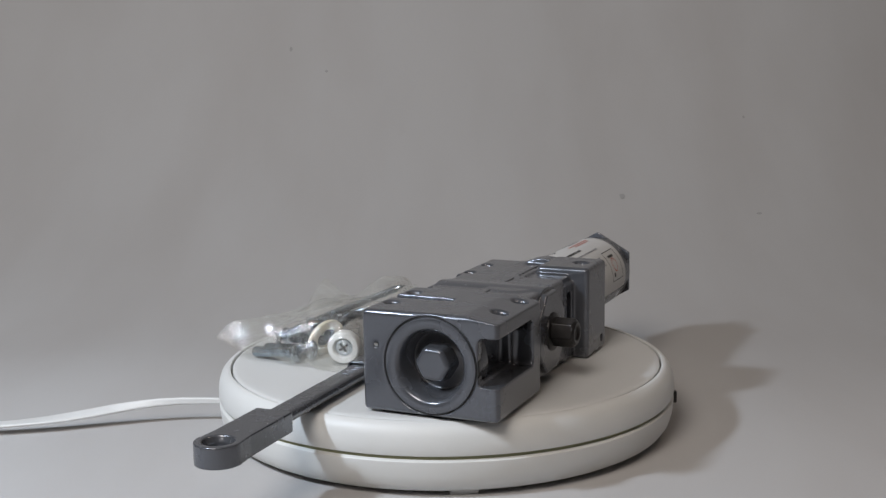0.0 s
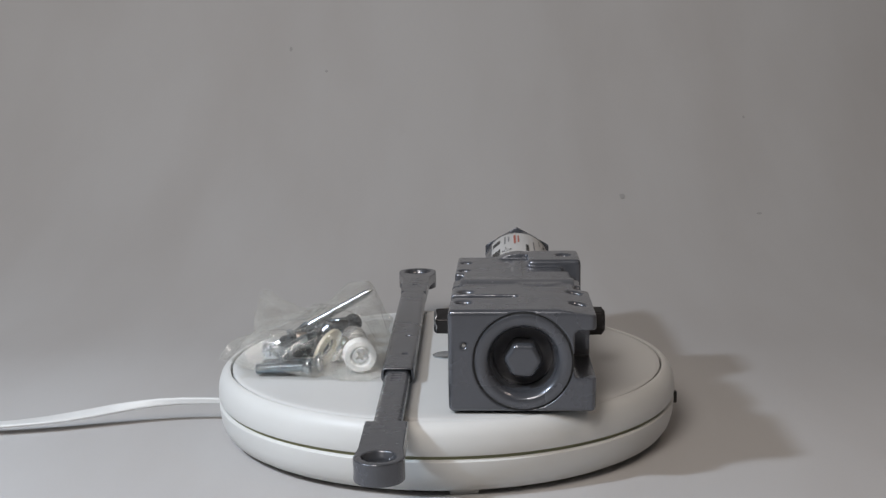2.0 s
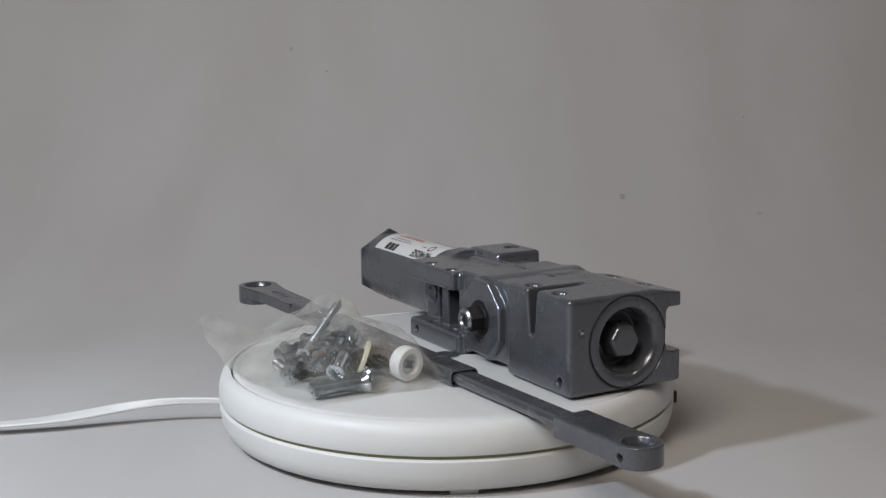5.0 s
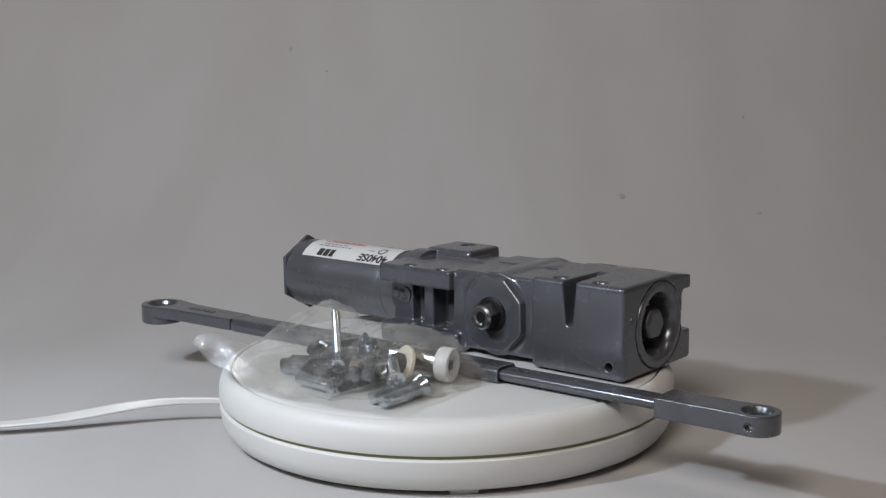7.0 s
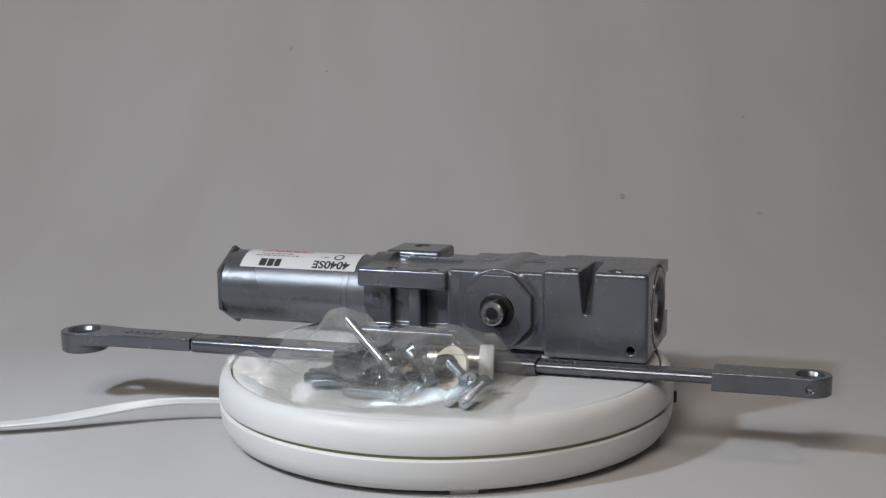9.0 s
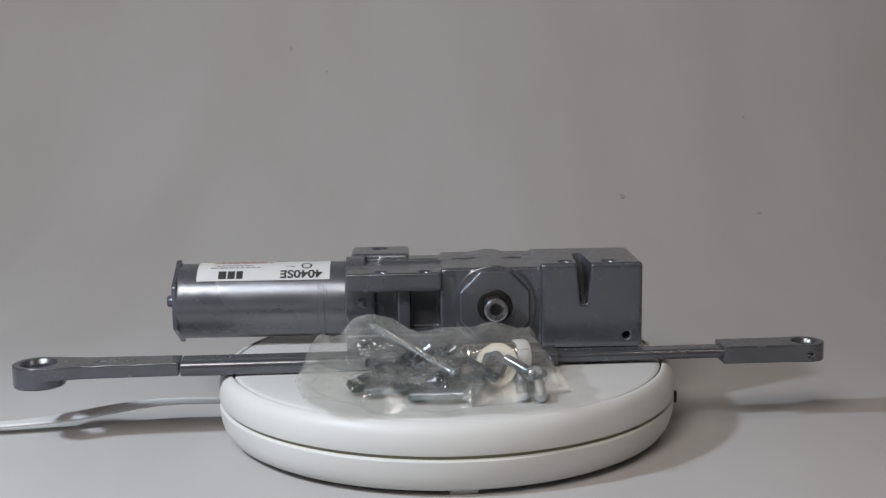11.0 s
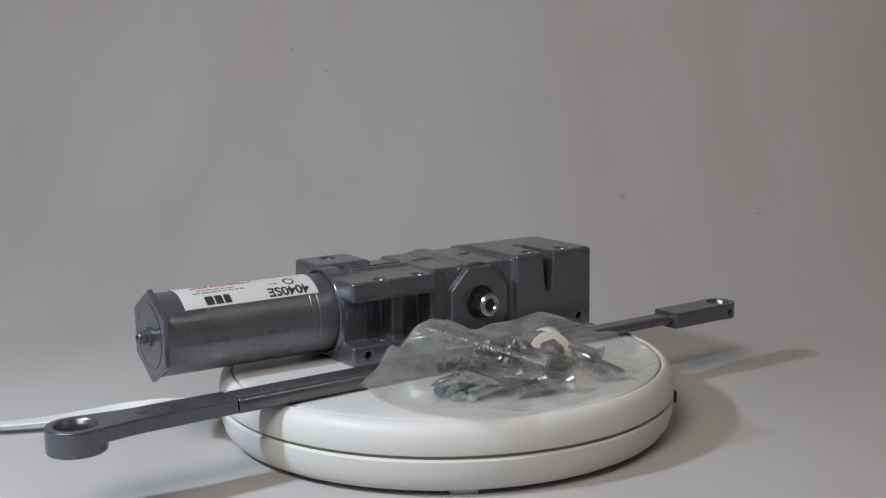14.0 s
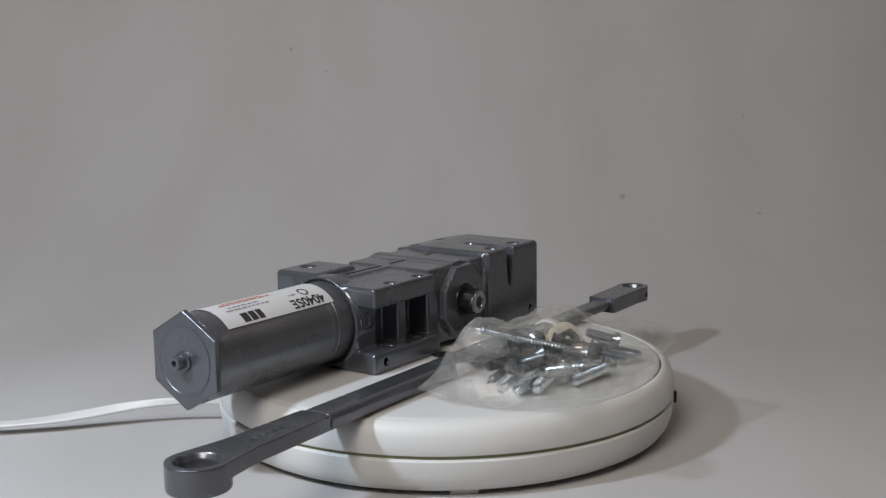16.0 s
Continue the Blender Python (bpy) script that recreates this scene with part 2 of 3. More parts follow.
def stains(sheet):
    """A few small smudges stuck to the sheet; centre, size, tilt of the sheet there."""
    for x, y, z, w, h, tilt in ((0.3446, 0.5102, 0.0687, 0.0050, 0.0032, 27), (0.1991, 0.5417, 0.0863, 0.0050, 0.0075, 30), (-0.1423, 0.7077, 0.2263, 0.0040, 0.0040, 50), (-0.1879, 0.7293, 0.2538, 0.0030, 0.0060, 53), (0.3592, 0.6498, 0.1661, 0.0025, 0.0040, 43)):
        bm = bmesh.new()
        w, h = w * 0.8, h * 0.8
        rim = [bm.verts.new((w * (0.75 + 0.35 * noise.noise((k * 1.7, x * 9, z * 9))) * math.cos(k * 0.5236), h * (0.75 + 0.35 * noise.noise((k * 1.3, z * 7, 4))) * math.sin(k * 0.5236), 0)) for k in range(12)]
        mid = bm.verts.new((0, 0, 0.0002))
        for k in range(12):
            bm.faces.new((rim[k], rim[(k + 1) % 12], mid))
        bm.transform(at(x, y - push(x, y, z), z) @ Matrix.Rotation(radians(tilt), 4, "X") @ at(0, 0, 0.0007))
        part("smudge", bm, STAIN, sheet)


def slab(name, x0, x1, y0, y1, z0, z1, mat, label, category):
    bm = box(x0, x1, y0, y1, z0, z1)
    me = bpy.data.meshes.new(name)
    bm.to_mesh(me)
    bm.free()
    me.materials.append(mat)
    return tagged(new(name, me), label, category, kind="structure")


backdrop()
slab("floor", -1.7, 1.7, -2.1, 1.3, -0.06, -0.005, WALL, "plain table surface under the backdrop sheet", "floor")
slab("wall_north", -1.7, 1.7, 1.2, 1.3, -0.005, 2.4, WALL, "plain grey wall behind the backdrop", "wall")
slab("wall_south", -1.7, 1.7, -2.1, -2.0, -0.005, 2.4, WALL, "plain grey wall", "wall")
slab("wall_west", -1.8, -1.7, -2.1, 1.3, -0.06, 2.4, WALL, "plain grey wall", "wall")
slab("wall_east", 1.7, 1.8, -2.1, 1.3, -0.06, 2.4, WALL, "plain grey wall", "wall")
slab("ceiling", -1.8, 1.8, -2.1, 1.3, 2.4, 2.5, WALL, "plain ceiling", "ceiling")


# ---- turntable ----
TOP = 0.0452        # the platter's surface
BASE = 0.0417       # the level from which closer, arm and bag are written
LIFT = TOP - BASE


def foot_pad():
    """A low block with rounded corners, its outer face flush under the rim."""
    bm = box(0.1270, 0.1417, -0.0083, 0.0083, 0.0, 0.0034)
    edges = [e for e in bm.edges if abs(e.verts[0].co.z - e.verts[1].co.z) > 1e-6]
    bmesh.ops.bevel(bm, geom=edges, offset=0.0012, segments=3, profile=0.5, affect="EDGES")
    return bm


def turntable():
    t = thing("turntable", Matrix(), moves=False)
    part("lower_shell", lathe([(0, 0.0028), (0.1412, 0.0028), (0.1440, 0.0033), (0.1472, 0.0050), (0.1498, 0.0086), (0.1514, 0.0142), (0.1521, 0.0205), (0.1521, 0.0226), (0.1515, 0.0234), (0.1504, 0.0238), (0.10, 0.0238), (0, 0.0238)], 160), WHITE_PLASTIC, t)
    part("seam_band", lathe([(0.12, 0.0237), (0.1500, 0.0237), (0.1500, 0.0258), (0.12, 0.0258)], 160, True), SEAM, t, "olive rubber seam between the two shells")
    part("upper_shell", lathe([(0.13, 0.0257), (0.1506, 0.0257), (0.1519, 0.0262), (0.1523, 0.0275), (0.1523, 0.0325), (0.1517, 0.0368), (0.1504, 0.0404), (0.1486, 0.0427), (0.1468, 0.0442), (0.1454, 0.0448), (0.1444, 0.0447), (0.1439, 0.0441), (0.1438, 0.040), (0.13, 0.040)], 160, True), WHITE_PLASTIC, t)
    part("switch", box(0.1505, 0.1566, -0.0035, 0.001, 0.0108, 0.0188), RUBBER_AND_SHADE, t, "small black switch", 0.0006)
    for k in range(5):
        part("foot", moved(foot_pad(), Matrix.Rotation(radians(-86.2 + 72 * k), 4, "Z")), NYLON, t, "pale rubber foot")
    tagged(t, "round white plastic motorised turntable with an olive seam", "turntable")


def platter():
    t = thing("turntable_platter", Matrix(), (0, 0, 0.037))
    part("disc", lathe([(0, 0.037), (0.141, 0.037), (0.1427, 0.0385), (0.1427, 0.0440), (0.1421, 0.0446), (0.1400, 0.0450), (0.135, TOP), (0, TOP)], 160), PLATTER, t)
    part("centre_cap", lathe([(0, TOP), (0.0090, TOP), (0.0090, TOP + 0.0007), (0.0080, TOP + 0.0012), (0.0068, TOP + 0.0008), (0.0, TOP + 0.0008)], 40), ZINC, t, "small shiny round centre cap")
    tagged(t, "smooth white turning platter carrying metal parts", "turntable top")


def cable():
    """A flat ribbon that leaves the shell on edge, high, and twists down to lie flat; each row: centre, half width across and upright."""
    rows = [(-0.1500, 0.0000, 0.0156, 0.0000, 0.0021), (-0.1650, 0.0000, 0.0160, 0.0000, 0.0023), (-0.1800, 0.0000, 0.0161, 0.0002, 0.0024), (-0.1950, -0.0010, 0.0157, 0.0008, 0.0025), (-0.2100, -0.0030, 0.0145, 0.0016, 0.0026), (-0.2250, -0.0060, 0.0130, 0.0026, 0.0025),
            (-0.2400, -0.0095, 0.0112, 0.0036, 0.0021), (-0.2550, -0.0130, 0.0097, 0.0044, 0.0016), (-0.2700, -0.0160, 0.0085, 0.0049, 0.0009), (-0.2900, -0.0190, 0.0074, 0.0051, 0.0003), (-0.3200, -0.0220, 0.0062, 0.0051, 0.0), (-0.4000, -0.0260, 0.0030, 0.0051, 0.0), (-0.6000, -0.015, 0.0024, 0.0051, 0.0), (-1.0, 0.02, 0.0024, 0.0051, 0.0), (-1.4, 0.02, 0.0024, 0.0051, 0.0)]
    bm = bmesh.new()
    rings = []
    xs = [r[0] for r in rows][::-1]
    for k in range(121):
        x = -0.1500 - 1.25 * (k / 120) ** 2
        y, z, a, b = (float(np.interp(x, xs, [r[c] for r in rows][::-1])) for c in (1, 2, 3, 4))
        across, n = Vector((0, a, b)), Vector((0, -b, a)).normalized()
        w = across.length
        across.normalize()
        ring = []
        for q in range(20):
            u = 2 * math.pi * q / 20
            dent = 1 - 0.22 * math.exp(-(math.cos(u) / 0.35) ** 2)          # a shallow channel between the two cores
            ring.append(bm.verts.new(Vector((x, y, z)) + across * (w * math.copysign(abs(math.cos(u)) ** 0.8, math.cos(u))) + n * (0.0014 * dent * math.copysign(abs(math.sin(u)) ** 0.7, math.sin(u)))))
        rings.append(ring)
    for a, b in zip(rings, rings[1:]):
        for q in range(20):
            bm.faces.new((a[q], a[(q + 1) % 20], b[(q + 1) % 20], b[q]))
    bm.faces.new(rings[0])
    bm.faces.new(rings[-1][::-1])
    bmesh.ops.recalc_face_normals(bm, faces=bm.faces[:])
    me = bpy.data.meshes.new("power_cable")
    bm.to_mesh(me)
    bm.free()
    me.materials.append(CABLE)
    for p in me.polygons:
        p.use_smooth = True
    tagged(new("power_cable", me), "flat white ribbon power cable lying on the backdrop", "cable")


turntable()
platter()
cable()

# ---- door closer: x along its body from the plug end to the spring tube, y towards the long shaft side ----
CLOSER = pose(0, 0, LIFT, 0, 0, 65.99)
CV, CZ = -0.0503, 0.0726        # axis of tube and bore


AXES = Matrix(((0, 0, 1, 0), (1, 0, 0, 0), (0, 1, 0, 0), (0, 0, 0, 1)))      # a polygon in y, z drawn along x


def wedge_cut():
    """The tapering slot in the top edge of the front block."""
    bm = bmesh.new()
    vs = []
    for v, z, w in ((-0.004, 0.073, 0.0022), (-0.0140, 0.0745, 0.0022), (-0.050, 0.1035, 0.0035), (-0.004, 0.1035, 0.0054)):
        vs.append([bm.verts.new((-0.0950 - w, v, z)), bm.verts.new((-0.0950 + w, v, z))])
    for k in range(4):
        j = (k + 1) % 4
        bm.faces.new((vs[k][0], vs[k][1], vs[j][1], vs[j][0]))
    bm.faces.new([v[0] for v in vs])
    bm.faces.new([v[1] for v in vs])
    bmesh.ops.triangulate(bm, faces=bm.faces[:])
    return bm


def door_closer():
    c = thing("door_closer", CLOSER, (-0.03, -0.05, BASE))
    Z0, Z1 = BASE, 0.1024
    adds = [
        rbox(-0.1353, -0.0650, -0.0913, -0.0078, Z0 + 0.0016, Z1, 0.0028),             # front block
        rbox(-0.0713, 0.0021, -0.0835, -0.0125, Z0 + 0.0042, 0.0994, 0.0022),  # middle
        moved(rod(0.0281, -0.0843, -0.0116, "y", 56), at(-0.0340, 0, CZ + 0.0004)),  # round bosses
        rbox(0.0011, 0.0683, -0.0755, -0.0290, Z0 + 0.0006, 0.0981, 0.002),   # rear core
        rbox(0.0020, 0.0675, -0.0480, -0.0066, 0.0848, 0.0979, 0.0018),      # upper flange
        rbox(-0.0041, 0.0676, -0.0477, -0.0070, Z0, 0.0557, 0.0022),          # lower flange
        rbox(0.0236, 0.0326, -0.0484, -0.0152, 0.0503, 0.0901, 0.001),        # web between them
        rbox(0.0480, 0.0668, -0.0489, -0.0212, 0.0503, 0.0901, 0.001),        # wall with the cast marks
        rbox(-0.0083, 0.0034, -0.0489, -0.0119, Z0 + 0.0019, 0.0961, 0.002),
        rbox(0.0240, 0.0660, -0.0925, -0.0562, Z0 + 0.0002, 0.1030, 0.0028),  # ear
        rbox(0.0003, 0.0262, -0.0827, -0.0703, Z0 + 0.0011, 0.0941, 0.0022),
        moved(rod(0.0297, 0.0553, 0.0690, "x", 72), at(0, CV, CZ)),           # collar round the tube
        rbox(-0.0907, 0.0451, -0.0561, -0.0452, 0.0903, 0.0996, 0.001),       # ridge on top
        moved(rod(0.0269, -0.0829, -0.0131, "y", 56), at(-0.0262, 0, CZ + 0.0006)),
        rbox(-0.0013, 0.0293, -0.0797, -0.0313, Z0 + 0.0009, 0.0980, 0.002),
        moved(lathe([(0, 0.090), (0.0205, 0.090), (0.0195, 0.0992), (0.0150, 0.1003), (0, 0.1003)], 48), at(-0.0345, -0.0620, 0)),
    ]
    cuts = [
        moved(rod(0.0284, -0.150, -0.1160, "x", 72), at(0, CV, CZ)),
        rbox(-0.150, -0.0790, -0.110, -0.0790, 0.0630, 0.0905, 0.003),
        rbox(-0.1281, -0.0853, -0.0853, -0.0723, 0.0652, 0.0881, 0.002),
        rbox(0.0103, 0.0201, -0.0903, -0.0763, 0.0563, 0.0883, 0.001),
        wedge_cut(),
        moved(prism([(-0.0660, 0.1030), (-0.0960, 0.0982), (-0.0960, 0.1100), (-0.0660, 0.1100)], -0.1400, -0.0600), AXES),   # top falls away to the far side
        moved(rod(0.0279, 0.0655, 0.0800, "x", 64), at(0, CV, CZ)),           # gap round the tube
        moved(rod(0.0028, -0.020, 0.0, "y", 20), at(-0.1242, 0, 0.0517)),
        moved(rod(0.0026, -0.020, 0.0, "y", 20), at(0.0560, 0, 0.0490)),
        moved(rod(0.0026, -0.100, -0.085, "y", 20), at(0.0560, 0, 0.0500)),
        moved(rod(0.0018, -0.150, -0.1335, "x", 16), at(0, -0.0168, 0.0822)),
        box(-0.0663, -0.0647, -0.0117, 0.0, 0.03, 0.11),                      # seam line behind the block
    ]
    for x in (0.0135, 0.0432):                                                # holes in the lower flange
        cuts.append(moved(rod(0.0036, 0.0460, 0.0700, "z", 20), at(x, -0.0140, 0)))
    for z0, z1 in ((0.0873, 0.1300), (0.0300, 0.0667)):                       # drawn-in ends of the far flange
        cuts.append(prism([(-0.1423, -0.0977), (-0.1249, -0.0977), (-0.1423, -0.0838)], z0, z1))
    for x, y in ((-0.0831, -0.0168), (-0.1129, -0.0164), (-0.0770, -0.0825), (-0.1093, -0.0825), (0.0455, -0.0811), (0.0135, -0.0127), (0.0432, -0.0131)):
        flange = y > -0.0150
        r, top = (0.0034, 0.0979) if flange else (0.0043, 0.1006 if x < -0.07 and y < -0.08 else 0.1026)
        cuts.append(moved(rod(r, 0.084, 0.110, "z", 24), at(x, y, 0)))
        cuts.append(moved(lathe([(0, top - 0.0018), (r, top - 0.0018), (r * 1.5, top + 0.0007), (0, top + 0.0007)], 20), at(x, y, 0)))
    part("casting", cast(solid(adds, cuts)), PAINT, c, "grey-painted cast metal housing", 0, 60)
    # bore with its ring and the hexagonal plug
    front = at(-0.1356, CV, CZ) @ ALONG_X
    bore = part("bore_ring", moved(lathe([(0.0172, 0.0175), (0.0176, 0.0120), (0.0182, 0.0080), (0.0190, 0.0046), (0.0200, 0.0022), (0.0211, 0.0008), (0.0222, 0.0001), (0.0268, 0.0001), (0.0273, 0.0003), (0.0276, 0.0010), (0.0276, 0.0185), (0.0172, 0.0185)], 72, True), front), PAINT, c, "machined grey ring in the bore")
    # Black ring painting the shade in the groove round the bore ring.
    part("groove_shade", moved(lathe([(0.0274, 0.0014), (0.0287, 0.0014), (0.0287, 0.0035), (0.0274, 0.0035)], 72, True), front), RUBBER_AND_SHADE, bore)
    plug = part("plug", moved(lathe([(0, 0.0130), (0.0118, 0.0150), (0.0138, 0.0168), (0.0165, 0.0174), (0.0174, 0.0168), (0.0174, 0.0195), (0, 0.0195)], 48), front), BORE, c, "dark recessed plug")
    part("hex_head", moved(prism(ngon(6, 0.0128, radians(33)), 0.0165, 0.0022, 0.86), front), PAINT, plug, "rounded hexagonal plug head", 0.0028, 30, 4)
    part("set_screw", moved(lathe([(0, 0.0004), (0.0011, 0.0006), (0.0014, 0.0014), (0.0014, 0.0026), (0, 0.0026)], 16), at(-0.1355, -0.0168, 0.0822) @ ALONG_X), BARE, c)
    # shaft plates and the dark shaft at both sides
    for side, y0 in ((1, -0.0108), (-1, -0.0840)):
        turn = at(-0.034, y0, CZ + 0.0008) @ (ALONG_Y if side > 0 else Matrix.Rotation(radians(90), 4, "X"))
        end, steel = (0.0160, WORN) if side > 0 else (0.0195, BLACK_STEEL)
        plate = part("shaft_plate", moved(prism(ngon(8, 0.0272, radians(22.5), 1.0, 1.03), -0.004, 0.0040, 0.94), turn), PAINT, c, "", 0.0013, 30, 3)
        part("collar", moved(lathe([(0.0070, 0.0034), (0.0122, 0.0034), (0.0118, 0.0048), (0.0104, 0.0054), (0.0070, 0.0054)], 40, True), turn), BLACK_STEEL, plate, "dark steel collar")
        shaft = part("shaft", moved(prism(ngon(6, 0.0094, radians(14)), 0.001, end - 0.001, 0.98), turn), BLACK_STEEL, c, "black steel drive shaft", 0.0009)
        # Black disc set into the threaded hole as its shade.
        part("hole_shade", moved(lathe([(0, end - 0.0036), (0.00345, end - 0.0030), (0.00345, end - 0.0060), (0, end - 0.0060)], 24), turn), RUBBER_AND_SHADE, shaft, "black disc painting the shade in the threaded hole")
        part("shaft_tip", moved(lathe([(0.0, end - 0.0140), (0.0034, end - 0.0140), (0.0036, end - 0.0012), (0.0048, end + 0.0003), (0.0068, end + 0.0003), (0.0080, end - 0.0010), (0.0080, end - 0.0060), (0.0, end - 0.0145)], 36), turn), steel, shaft, "worn shaft end with a threaded hole")
    # spring tube
    tube = part("spring_tube", moved(lathe([(0.0, 0.0640), (0.0264, 0.0640), (0.0264, 0.0815), (0.0261, 0.0818), (0.0261, 0.0832), (0.0264, 0.0835), (0.0264, 0.0868), (0.02625, 0.0870), (0.02625, 0.0878), (0.0264, 0.0880), (0.0264, 0.1855), (0.0, 0.1860)], 96), at(0, CV, CZ) @ ALONG_X), TUBE_PAINT, c, "grey-painted spring tube")
    # Black ring at the bottom of the collar gap, deepening its shade.
    part("tube_gap_shade", moved(lathe([(0.0262, 0.0640), (0.0284, 0.0640), (0.0284, 0.0672), (0.0262, 0.0672)], 64, True), at(0, CV, CZ) @ ALONG_X), RUBBER_AND_SHADE, tube, "black ring painting the shade in the gap round the tube")
    cap = part("end_cap", moved(prism(ngon(6, 0.0300), 0.1850, 0.1885, 0.985), at(0, CV, CZ) @ ALONG_X), PAINT, c, "six-sided grey end plate", 0.0008)
    part("cap_dish", moved(lathe([(0.0205, 0.1884), (0.0210, 0.1888), (0.0200, 0.1888), (0.0195, 0.1884)], 48, True), at(0, CV, CZ) @ ALONG_X), PAINT, cap)
    nut = part("adjusting_nut", moved(lathe([(0, 0.1880), (0.0062, 0.1880), (0.0060, 0.1900), (0.0045, 0.1905), (0.0043, 0.1955), (0.0038, 0.1962), (0.0019, 0.1962), (0.0018, 0.1925), (0, 0.1925)], 24), at(0, CV, CZ) @ ALONG_X), PAINT, cap, "grey adjusting screw with a hollow end")
    # cast marks on the core and ribs on the top
    for x, z, w, h in ((0.0632, 0.0738, 0.0012, 0.0030), (0.0610, 0.0738, 0.0005, 0.0030), (0.0590, 0.0752, 0.0012, 0.0008), (0.0590, 0.0722, 0.0012, 0.0008), (0.0567, 0.0738, 0.0005, 0.0030), (0.0550, 0.0714, 0.0012, 0.0006)):
        part("cast_mark", box(x - w, x + w, -0.0216, -0.0203, z - h, z + h), PAINT, c, "", 0.0004)
    part("cast_ring", moved(lathe([(0.0050, -0.0006), (0.0060, -0.0006), (0.0060, 0.0008), (0.0050, 0.0008)], 28, True), at(0.0560, -0.0210, 0.0738) @ ALONG_Y), PAINT, c)
    part("top_rib", box(-0.0560, -0.0060, -0.0520, -0.0508, 0.0990, 0.1002), PAINT, c, "", 0.0004)
    part("top_rib", box(0.0040, 0.0440, -0.0520, -0.0508, 0.0990, 0.1002), PAINT, c, "", 0.0004)
    label(c)
    tagged(c, "grey-painted cast hydraulic door closer with a spring tube", "door closer")


def round_tube(x, s, lift=0.0):
    """Label sheet: x along the tube, s metres round it from the crown towards the far side."""
    a = s / 0.0265
    r = 0.0265 + lift
    return (x, CV - r * math.sin(a), CZ + r * math.cos(a))


def patch(x0, x1, s0, s1, lift, nx=2, ns=3, thick=0.00006):
    bm = bmesh.new()
    lo, hi = [], []
    for i in range(nx + 1):
        for j in range(ns + 1):
            x, s = x0 + (x1 - x0) * i / nx, s0 + (s1 - s0) * j / ns
            hi.append(bm.verts.new(round_tube(x, s, lift)))
            lo.append(bm.verts.new(round_tube(x, s, lift - thick)))
    for g in (hi, lo):
        for i in range(nx):
            for j in range(ns):
                k = i * (ns + 1) + j
                bm.faces.new((g[k], g[k + 1], g[k + ns + 2], g[k + ns + 1]))
    edge = [(i, 0) for i in range(nx)] + [(nx, j) for j in range(ns)] + [(i, ns) for i in range(nx, 0, -1)] + [(0, j) for j in range(ns, 0, -1)]
    idx = [i * (ns + 1) + j for i, j in edge]
    for a, b in zip(idx, idx[1:] + idx[:1]):
        bm.faces.new((hi[a], hi[b], lo[b], lo[a]))
    return bm


def words(text, x, s, size, lift, stretch=1.0, bold=0.0):
    cu = bpy.data.curves.new("tmp", "FONT")
    cu.body, cu.size, cu.offset = text, size, bold
    ob = new("tmp", cu)
    me = bpy.data.meshes.new_from_object(ob.evaluated_get(bpy.context.evaluated_depsgraph_get()))
    bpy.data.objects.remove(ob)
    bm = bmesh.new()
    bm.from_mesh(me)
    bpy.data.meshes.remove(me)
    bmesh.ops.triangulate(bm, faces=bm.faces[:])
    for v in bm.verts:
        v.co = round_tube(x + v.co.x * stretch, s - v.co.y, lift)
    return bm


def label(c):
    # s runs from the crown down the far side; the top line of the print lies on the near side
    sheet = part("label", patch(0.0795, 0.1720, -0.0225, 0.0500, 0.00035, 2, 40), PAPER, c, "white printed paper label")
    part("print", words("4040SE", 0.0850, -0.0142, 0.0098, 0.00055, 1.0, 0.00028), INK, sheet, "black model number")
    for x0, w in ((0.1400, 0.0045), (0.1455, 0.0050), (0.1515, 0.0055)):
        part("logo_bar", patch(x0, x0 + w, -0.0210, -0.0140, 0.00055, 1, 3), INK, sheet)
    rows = [(-0.0105, 0.1280, 0.1640, GREY_INK, 0.0012), (-0.0075, 0.1340, 0.1600, GREY_INK, 0.0012), (-0.0030, 0.1200, 0.1620, RED_INK, 0.0016), (0.0000, 0.1260, 0.1580, RED_INK, 0.0012),
            (-0.0100, 0.1040, 0.1100, GREY_INK, 0.0012), (0.0200, 0.0880, 0.1300, GREY_INK, 0.0010), (0.0235, 0.0880, 0.1240, GREY_INK, 0.0010), (0.0270, 0.0880, 0.1320, GREY_INK, 0.0010), (0.0310, 0.0880, 0.1180, GREY_INK, 0.0010),
            (0.0060, 0.0880, 0.1180, INK, 0.0022), (0.0120, 0.0880, 0.1420, GREY_INK, 0.0012)]
    rng = random.Random(4)
    for s, x0, x1, ink, h in rows:
        x = x0
        while x < x1:
            w = rng.uniform(0.0018, 0.0060)
            part("print_bar", patch(x, min(x + w, x1), s, s + h, 0.00055, 1, 1), ink, sheet)
            x += w + 0.0011
    # round approval mark and line drawing on the far side
    for x, s, r, ink in ((0.0960, -0.0085, 0.0033, INK), (0.1500, 0.0300, 0.0050, RED_INK)):
        for k in range(14):
            a = 2 * math.pi * k / 14
            part("mark_dash", patch(x + r * math.cos(a) - 0.0006, x + r * math.cos(a) + 0.0006, s + r * math.sin(a) - 0.0006, s + r * math.sin(a) + 0.0006, 0.00055, 1, 1), ink, sheet)
    for x0, x1, s0, s1 in ((0.1380, 0.1640, 0.0180, 0.0185), (0.1380, 0.1385, 0.0180, 0.0420), (0.1640, 0.1645, 0.0180, 0.0420), (0.1380, 0.1640, 0.0415, 0.0420), (0.1440, 0.1560, 0.0220, 0.0240), (0.1425, 0.1460, 0.0360, 0.0390)):
        part("drawing_line", patch(x0, x1, s0, s1, 0.00055, 1, 4), INK, sheet)


door_closer()

